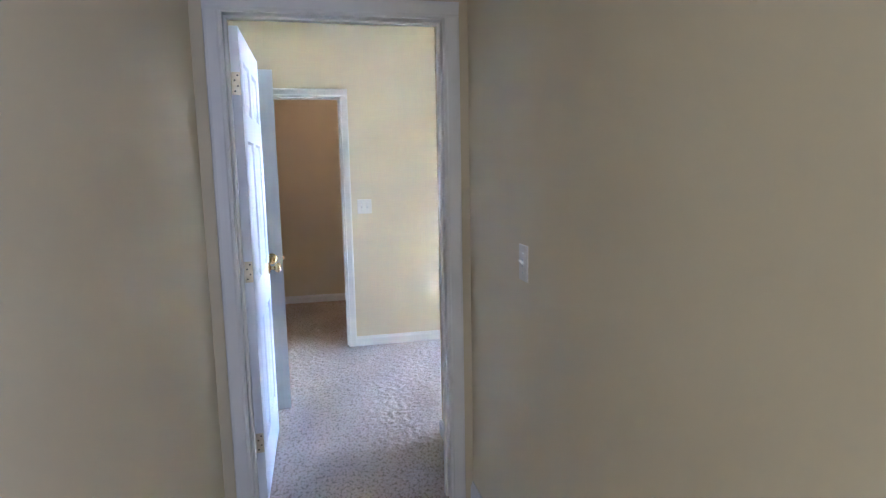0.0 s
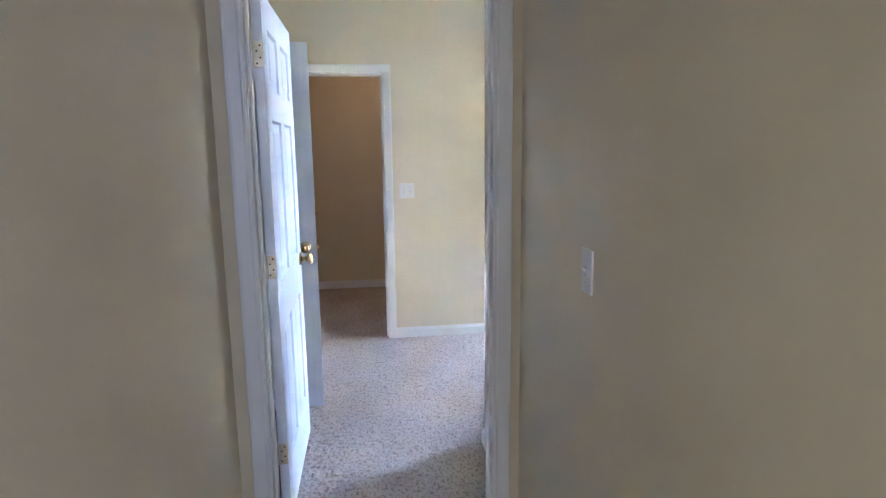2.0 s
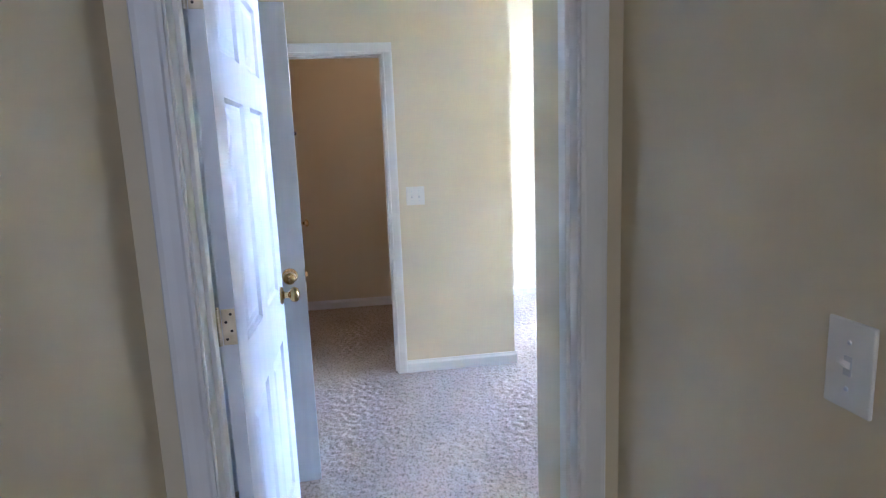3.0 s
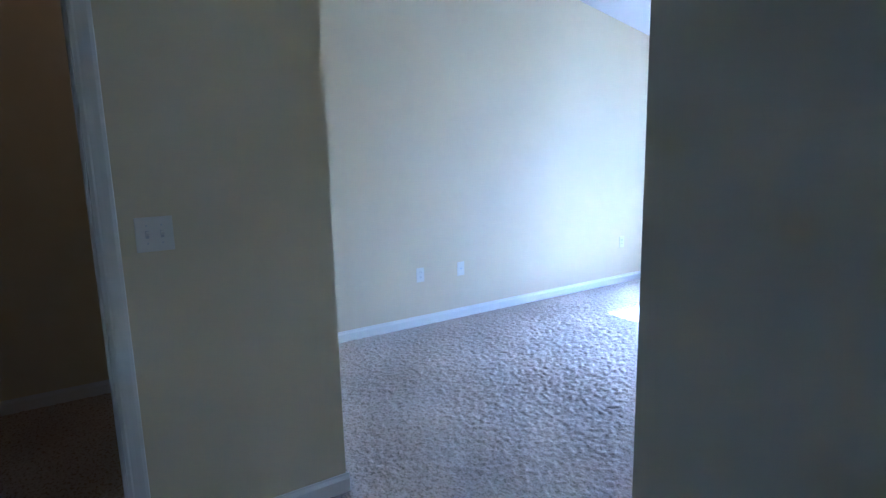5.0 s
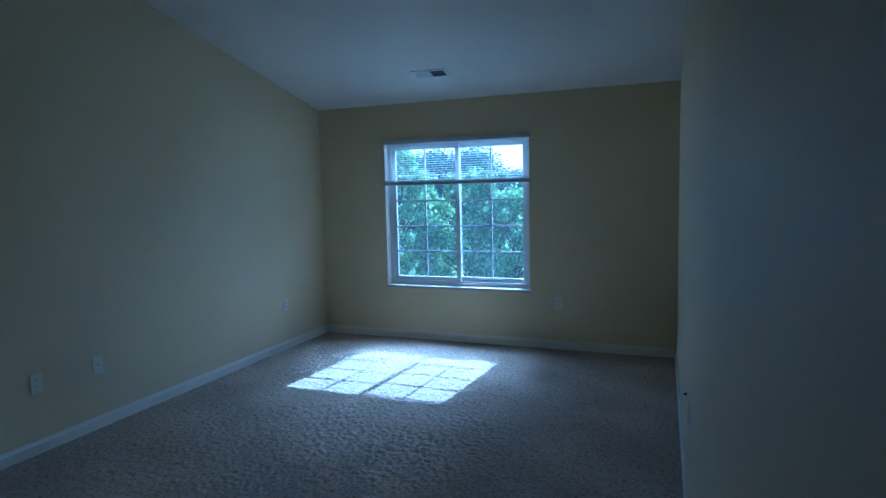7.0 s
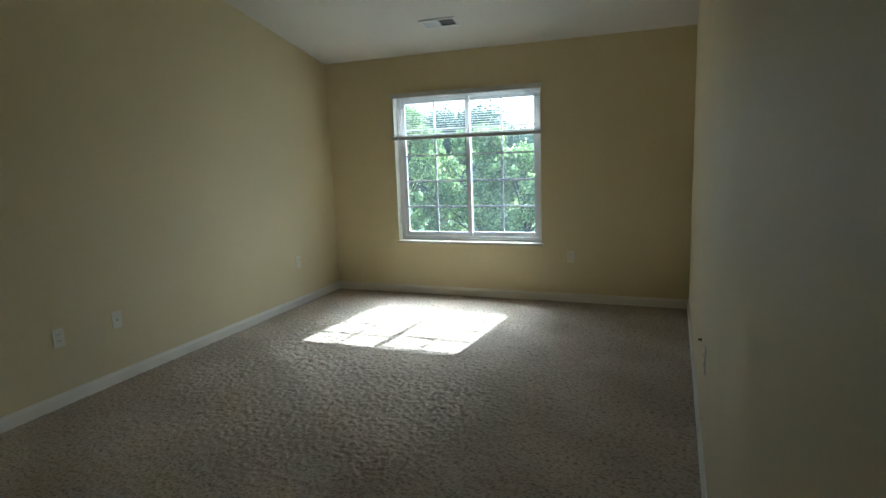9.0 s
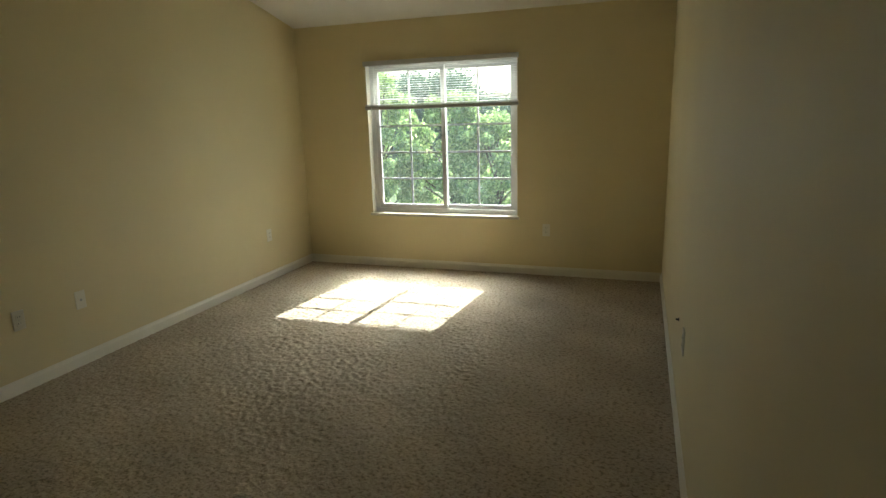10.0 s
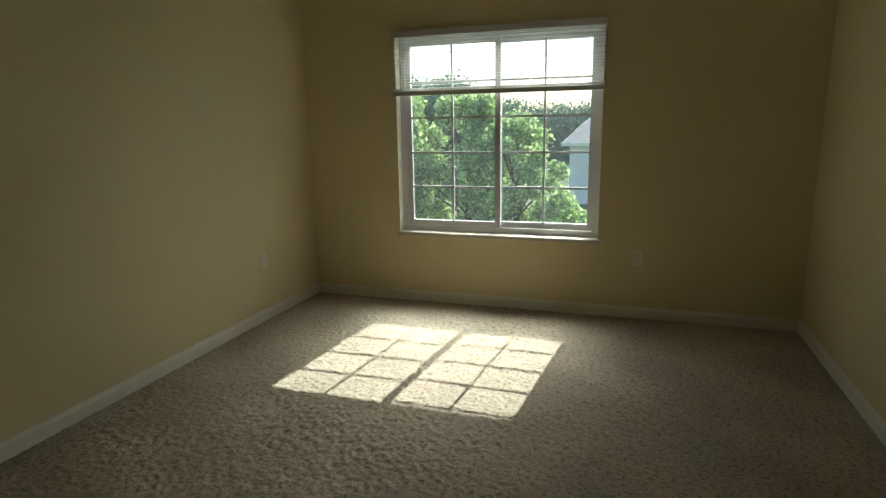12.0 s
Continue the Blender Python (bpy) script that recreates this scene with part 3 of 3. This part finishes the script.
def window():
    d = thing("window_1", "white vinyl sliding window with grilles, blind half raised", "window", kind="structure")
    y0, y1, z0, z1 = WY0 + 0.004, WY1 - 0.004, WZ0 + 0.004, WZ1 - 0.004
    xf = X_WIN + 0.075
    bm = bmesh.new()
    ring(bm, xf, xf + 0.085, y0, y1, z0, z1, 0.042)
    ring(bm, xf + 0.036, xf + 0.042, y0 + 0.042, y1 - 0.042, z0 + 0.042, z1 - 0.042, 0.008)
    part("window_frame", bm, VINYL, d)
    mid = 0.292
    for nm, a, c, xs in (("sash", mid - 0.022, y1 - 0.044, xf + 0.004), ("sash", y0 + 0.044, mid + 0.022, xf + 0.044)):
        b0, b1 = z0 + 0.044, z1 - 0.044
        bm = bmesh.new()
        ring(bm, xs, xs + 0.030, a, c, b0, b1, 0.040)
        s = part(nm, bm, VINYL, d)
        bm = bmesh.new()
        box(bm, xs + 0.014, a + 0.038, b0 + 0.038, xs + 0.018, c - 0.038, b1 - 0.038)
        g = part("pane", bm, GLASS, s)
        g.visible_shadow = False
        ga, gc, gb, gt = a + 0.040, c - 0.040, b0 + 0.040, b1 - 0.040
        bm = bmesh.new()
        yc = (ga + gc) / 2
        box(bm, xs - 0.001, yc - 0.008, gb, xs + 0.0125, yc + 0.008, gt)
        part("muntin", bm, VINYL, s)
        for k in range(1, 5):
            zz = gb + k * (gt - gb) / 5
            bm = bmesh.new()
            box(bm, xs - 0.002, ga, zz - 0.008, xs + 0.0115, gc, zz + 0.008)
            part("muntin", bm, VINYL, s)
    bm = bmesh.new()
    box(bm, xf - 0.004, mid - 0.012, 1.12, xf + 0.006, mid + 0.004, 1.20, 0.003)
    part("sash_lock", bm, VINYL, d)
    # white painted lining of the reveal
    for q in ((WY0, WZ0 + 0.004, WY0 + 0.004, WZ1), (WY1 - 0.004, WZ0 + 0.004, WY1, WZ1), (WY0 + 0.004, WZ1 - 0.004, WY1 - 0.004, WZ1)):
        bm = bmesh.new()
        box(bm, X_WIN - 0.001, q[0], q[1], xf - 0.001, q[2], q[3])
        part("reveal_lining", bm, TRIM, d)
    bm = bmesh.new()
    box(bm, X_WIN - 0.022, WY0 - 0.018, WZ0 - 0.022, xf - 0.001, WY1 + 0.018, WZ0 + 0.004, 0.004)
    part("window_sill", bm, SILL, d, "painted wooden sill")
    return d


window()


def blind():
    top = WZ1 - 0.006
    rail_z = 1.578
    d = thing("window_blind", "white mini blind with thin slats, raised to the upper third", "blind")
    y0, y1 = WY0 - 0.012, WY1 + 0.012
    bm = bmesh.new()
    box(bm, X_WIN - 0.030, y0, top - 0.028, X_WIN - 0.002, y1, top + 0.016, 0.003)
    part("headrail", bm, HEAD, d)
    bm = bmesh.new()
    box(bm, X_WIN - 0.030, y0, rail_z - 0.016, X_WIN - 0.004, y1, rail_z + 0.016, 0.005)
    part("bottom_rail", bm, RAIL, d, "bottom rail with stacked slats, shade put into its grey")
    zz = [rail_z + 0.018 + 0.0028 * k for k in range(7)]
    zz += list(np.arange(rail_z + 0.058, top - 0.035, 0.0215))
    base = None
    for z in zz:
        if base is None:
            bm = bmesh.new()
            prism(bm, [(X_WIN - 0.030, -0.0006), (X_WIN - 0.017, 0.0012), (X_WIN - 0.004, -0.0002), (X_WIN - 0.004, 0.0002), (X_WIN - 0.017, 0.0017), (X_WIN - 0.030, -0.0001)], "y", y0 + 0.003, y1 - 0.003)
            base = mesh_of("slat", bm, SLAT)
        s = new("slat", base)
        s.parent = d
        s.location = (0, 0, float(z))
    for y in (y0 + 0.16, (y0 + y1) / 2, y1 - 0.16):
        bm = bmesh.new()
        for dx in (-0.0305, -0.0035):
            box(bm, X_WIN + dx - 0.0004, y - 0.0004, rail_z, X_WIN + dx + 0.0004, y + 0.0004, top)
        part("ladder_cord", bm, SLAT, d)
    bm = bmesh.new()
    lathe(bm, [(0.0, 0.0), (0.003, 0.0), (0.003, 0.62), (0.0, 0.62)], Matrix.Translation((X_WIN - 0.036, y1 - 0.075, top - 0.66)), 8)
    part("tilt_wand", bm, VINYL, d, "clear plastic tilt wand")
    return d


blind()

# ---- outside ----
GROUND = -3.1
bm = bmesh.new()
bmesh.ops.create_grid(bm, x_segments=40, y_segments=40, size=900, matrix=Matrix.Translation((0, 0, GROUND)))
setting("ground", bm, GRASS, "green lawn reaching to the horizon", "lawn")


def leaves(name, spheres, count, size, mat, seed, parent=None, skin=0.55):
    """Many small folded leaves strewn through the outer part of lumpy crowns: rows of (x, y, z, radius)."""
    rng = np.random.default_rng(seed)
    sp = np.array(spheres)
    w = sp[:, 3] ** 2
    pick = rng.choice(len(sp), count, p=w / w.sum())
    dirs = rng.normal(size=(count, 3))
    dirs /= np.linalg.norm(dirs, axis=1)[:, None]
    rad = sp[pick, 3] * np.abs(skin + (1.12 - skin) * rng.random(count) ** 0.6 + rng.normal(0, 0.16, count))
    c = sp[pick, :3] + dirs * rad[:, None]
    nrm = dirs * 0.35 + rng.normal(size=(count, 3)) * 0.8 + np.array((0, 0, 0.1))
    nrm /= np.linalg.norm(nrm, axis=1)[:, None]
    u = np.cross(nrm, rng.normal(size=(count, 3)))
    u /= np.linalg.norm(u, axis=1)[:, None]
    v = np.cross(nrm, u)
    s = size * rng.uniform(0.6, 1.3, count)[:, None]
    pts = np.stack([c - u * s, c + v * s * 0.72 + nrm * s * 0.15, c + u * s, c - v * s * 0.72 + nrm * s * 0.15], 1).reshape(-1, 3)
    i = np.arange(count * 4).reshape(count, 4)
    tri = np.concatenate([i[:, [0, 1, 2]], i[:, [0, 2, 3]]], 1).reshape(-1, 3)
    me = bpy.data.meshes.new(name)
    me.from_pydata(pts.tolist(), [], tri.tolist())
    me.materials.append(mat)
    ob = new(name, me)
    ob.parent = parent
    return ob


def limb(bm, a, c, r0, r1, steps=8):
    a, c = Vector(a), Vector(c)
    q = (c - a).to_track_quat("Z", "Y").to_matrix().to_4x4()
    lathe(bm, [(r0, 0.0), ((r0 + r1) / 2 * 1.05, (c - a).length * 0.5), (r1, (c - a).length)], Matrix.Translation(a) @ q, steps)


def tree(x, y, top, radius, count, seed, label):
    """A broad leafy tree: tapered trunk, limbs, and a crown of lumps of leaves with gaps."""
    rng = random.Random(seed)
    d = thing("tree", label, "tree", Matrix.Translation((x, y, GROUND)), "trees by the house")
    h = top - GROUND
    bm = bmesh.new()
    limb(bm, (0, 0, 0), (0.06, 0.04, h * 0.42), 0.13, 0.09, 12)
    limb(bm, (0.06, 0.04, h * 0.42), (0, 0, h * 0.86), 0.09, 0.02, 10)
    lumps = []
    for k in range(110):
        f = rng.random()
        zc = h * (0.34 + 0.62 * f)
        reach = radius * (1.0 - 0.72 * max(0.0, (f - 0.35) / 0.65) ** 1.5) * (0.35 + 0.65 * math.sqrt(rng.random()))
        an = rng.random() * 2 * math.pi
        lumps.append((reach * math.cos(an), reach * math.sin(an), zc, rng.uniform(0.13, 0.34) * radius / 1.9))
        if k % 4 == 0:
            limb(bm, (0, 0, zc * 0.72), lumps[-1][:3], 0.03, 0.008, 5)
    lumps.append((0, 0, h * 0.95, 0.3))
    part("trunk", bm, BARK, d)
    leaves("crown", lumps, count, 0.046, LEAF, seed, d, 0.30)
    return d


tree(12.9, 2.85, 2.0, 1.45, 26000, 11, "leafy green pear tree close to the house")
tree(12.6, 1.70, 1.5, 1.45, 26000, 12, "shorter leafy green tree close to the house")
tree(12.9, 4.95, 2.7, 1.5, 26000, 13, "tall leafy green tree standing beside the others")
tree(12.4, 6.5, 2.2, 1.8, 24000, 14, "leafy green tree beside the tall one")
tree(13.2, 8.7, 2.2, 1.9, 22000, 15, "leafy green tree at the end of the row")


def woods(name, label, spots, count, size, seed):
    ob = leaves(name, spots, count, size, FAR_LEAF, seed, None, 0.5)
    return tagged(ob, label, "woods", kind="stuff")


rng = random.Random(3)
spots = []
for k in range(230):
    x = 70 + rng.uniform(-4, 8)
    y = rng.uniform(-5, 46)
    bearing = math.degrees(math.atan2(y + 0.7, x - 0.5))
    # a tall stand that ends in a steep edge, lower trees beyond it
    rise = 6.9 if bearing > 15.9 else 4.0 if bearing > 10 else 3.3
    rise += rng.uniform(-0.7, 0.35)
    rr = rng.uniform(1.3, 2.3)
    spots.append((x, y, rise - rr, rr))
    for low in (2.4, 4.8, 7.0):
        spots.append((x + 1, y + rng.uniform(-1, 1), rise - rr - low, 2.5))
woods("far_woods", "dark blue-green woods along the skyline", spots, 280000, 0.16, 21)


# ---- neighbouring house ----
def house():
    d = thing("house", "pale sided neighbouring house with grey shingle roof", "house", Matrix.Translation((33.0, 2.85, GROUND)) @ Matrix.Rotation(radians(-14), 4, "Z"))
    eave, ridge = 3.2, 4.5
    bm = bmesh.new()
    box(bm, 0, -9, 0, 8, 0, eave)
    part("wall", bm, SIDING, d)
    for k in range(16):
        bm = bmesh.new()
        z = 0.1 + k * 0.19
        prism(bm, [(-0.004, z), (-0.022, z), (-0.006, z + 0.188), (-0.004, z + 0.188)], "y", -9, 0)
        part("siding_board", bm, SIDING, d)
    bm = bmesh.new()
    prism(bm, [(-0.4, eave - 0.02), (4, ridge), (8.4, eave - 0.02), (8.4, eave + 0.10), (4, ridge + 0.14), (-0.4, eave + 0.10)], "y", -9.3, 0.3)
    part("roof", bm, SHINGLE, d)
    bm = bmesh.new()
    box(bm, -0.43, -9.3, eave - 0.06, -0.40, 0.3, eave + 0.11)
    part("fascia", bm, TRIM, d)
    for y in (-4.4, -7.2):
        bm = bmesh.new()
        ring(bm, -0.05, -0.01, y - 0.55, y + 0.55, 1.0, 2.5, 0.08)
        w = part("window", bm, TRIM, d)
        bm = bmesh.new()
        box(bm, -0.03, y - 0.48, 1.07, -0.02, y + 0.48, 2.43)
        part("pane", bm, HOUSE_GLASS, w)
    # gable end, with its rake board
    bm = bmesh.new()
    prism(bm, [(0, eave - 0.05), (8, eave - 0.05), (4, ridge - 0.02)], "y", -0.1, -0.002)
    part("gable", bm, SIDING, d)
    bm = bmesh.new()
    prism(bm, [(-0.42, eave - 0.10), (4, ridge - 0.08), (8.42, eave - 0.10), (8.42, eave + 0.09), (4, ridge + 0.12), (-0.42, eave + 0.09)], "y", 0.302, 0.33)
    part("rake_board", bm, TRIM, d)
    return d


house()
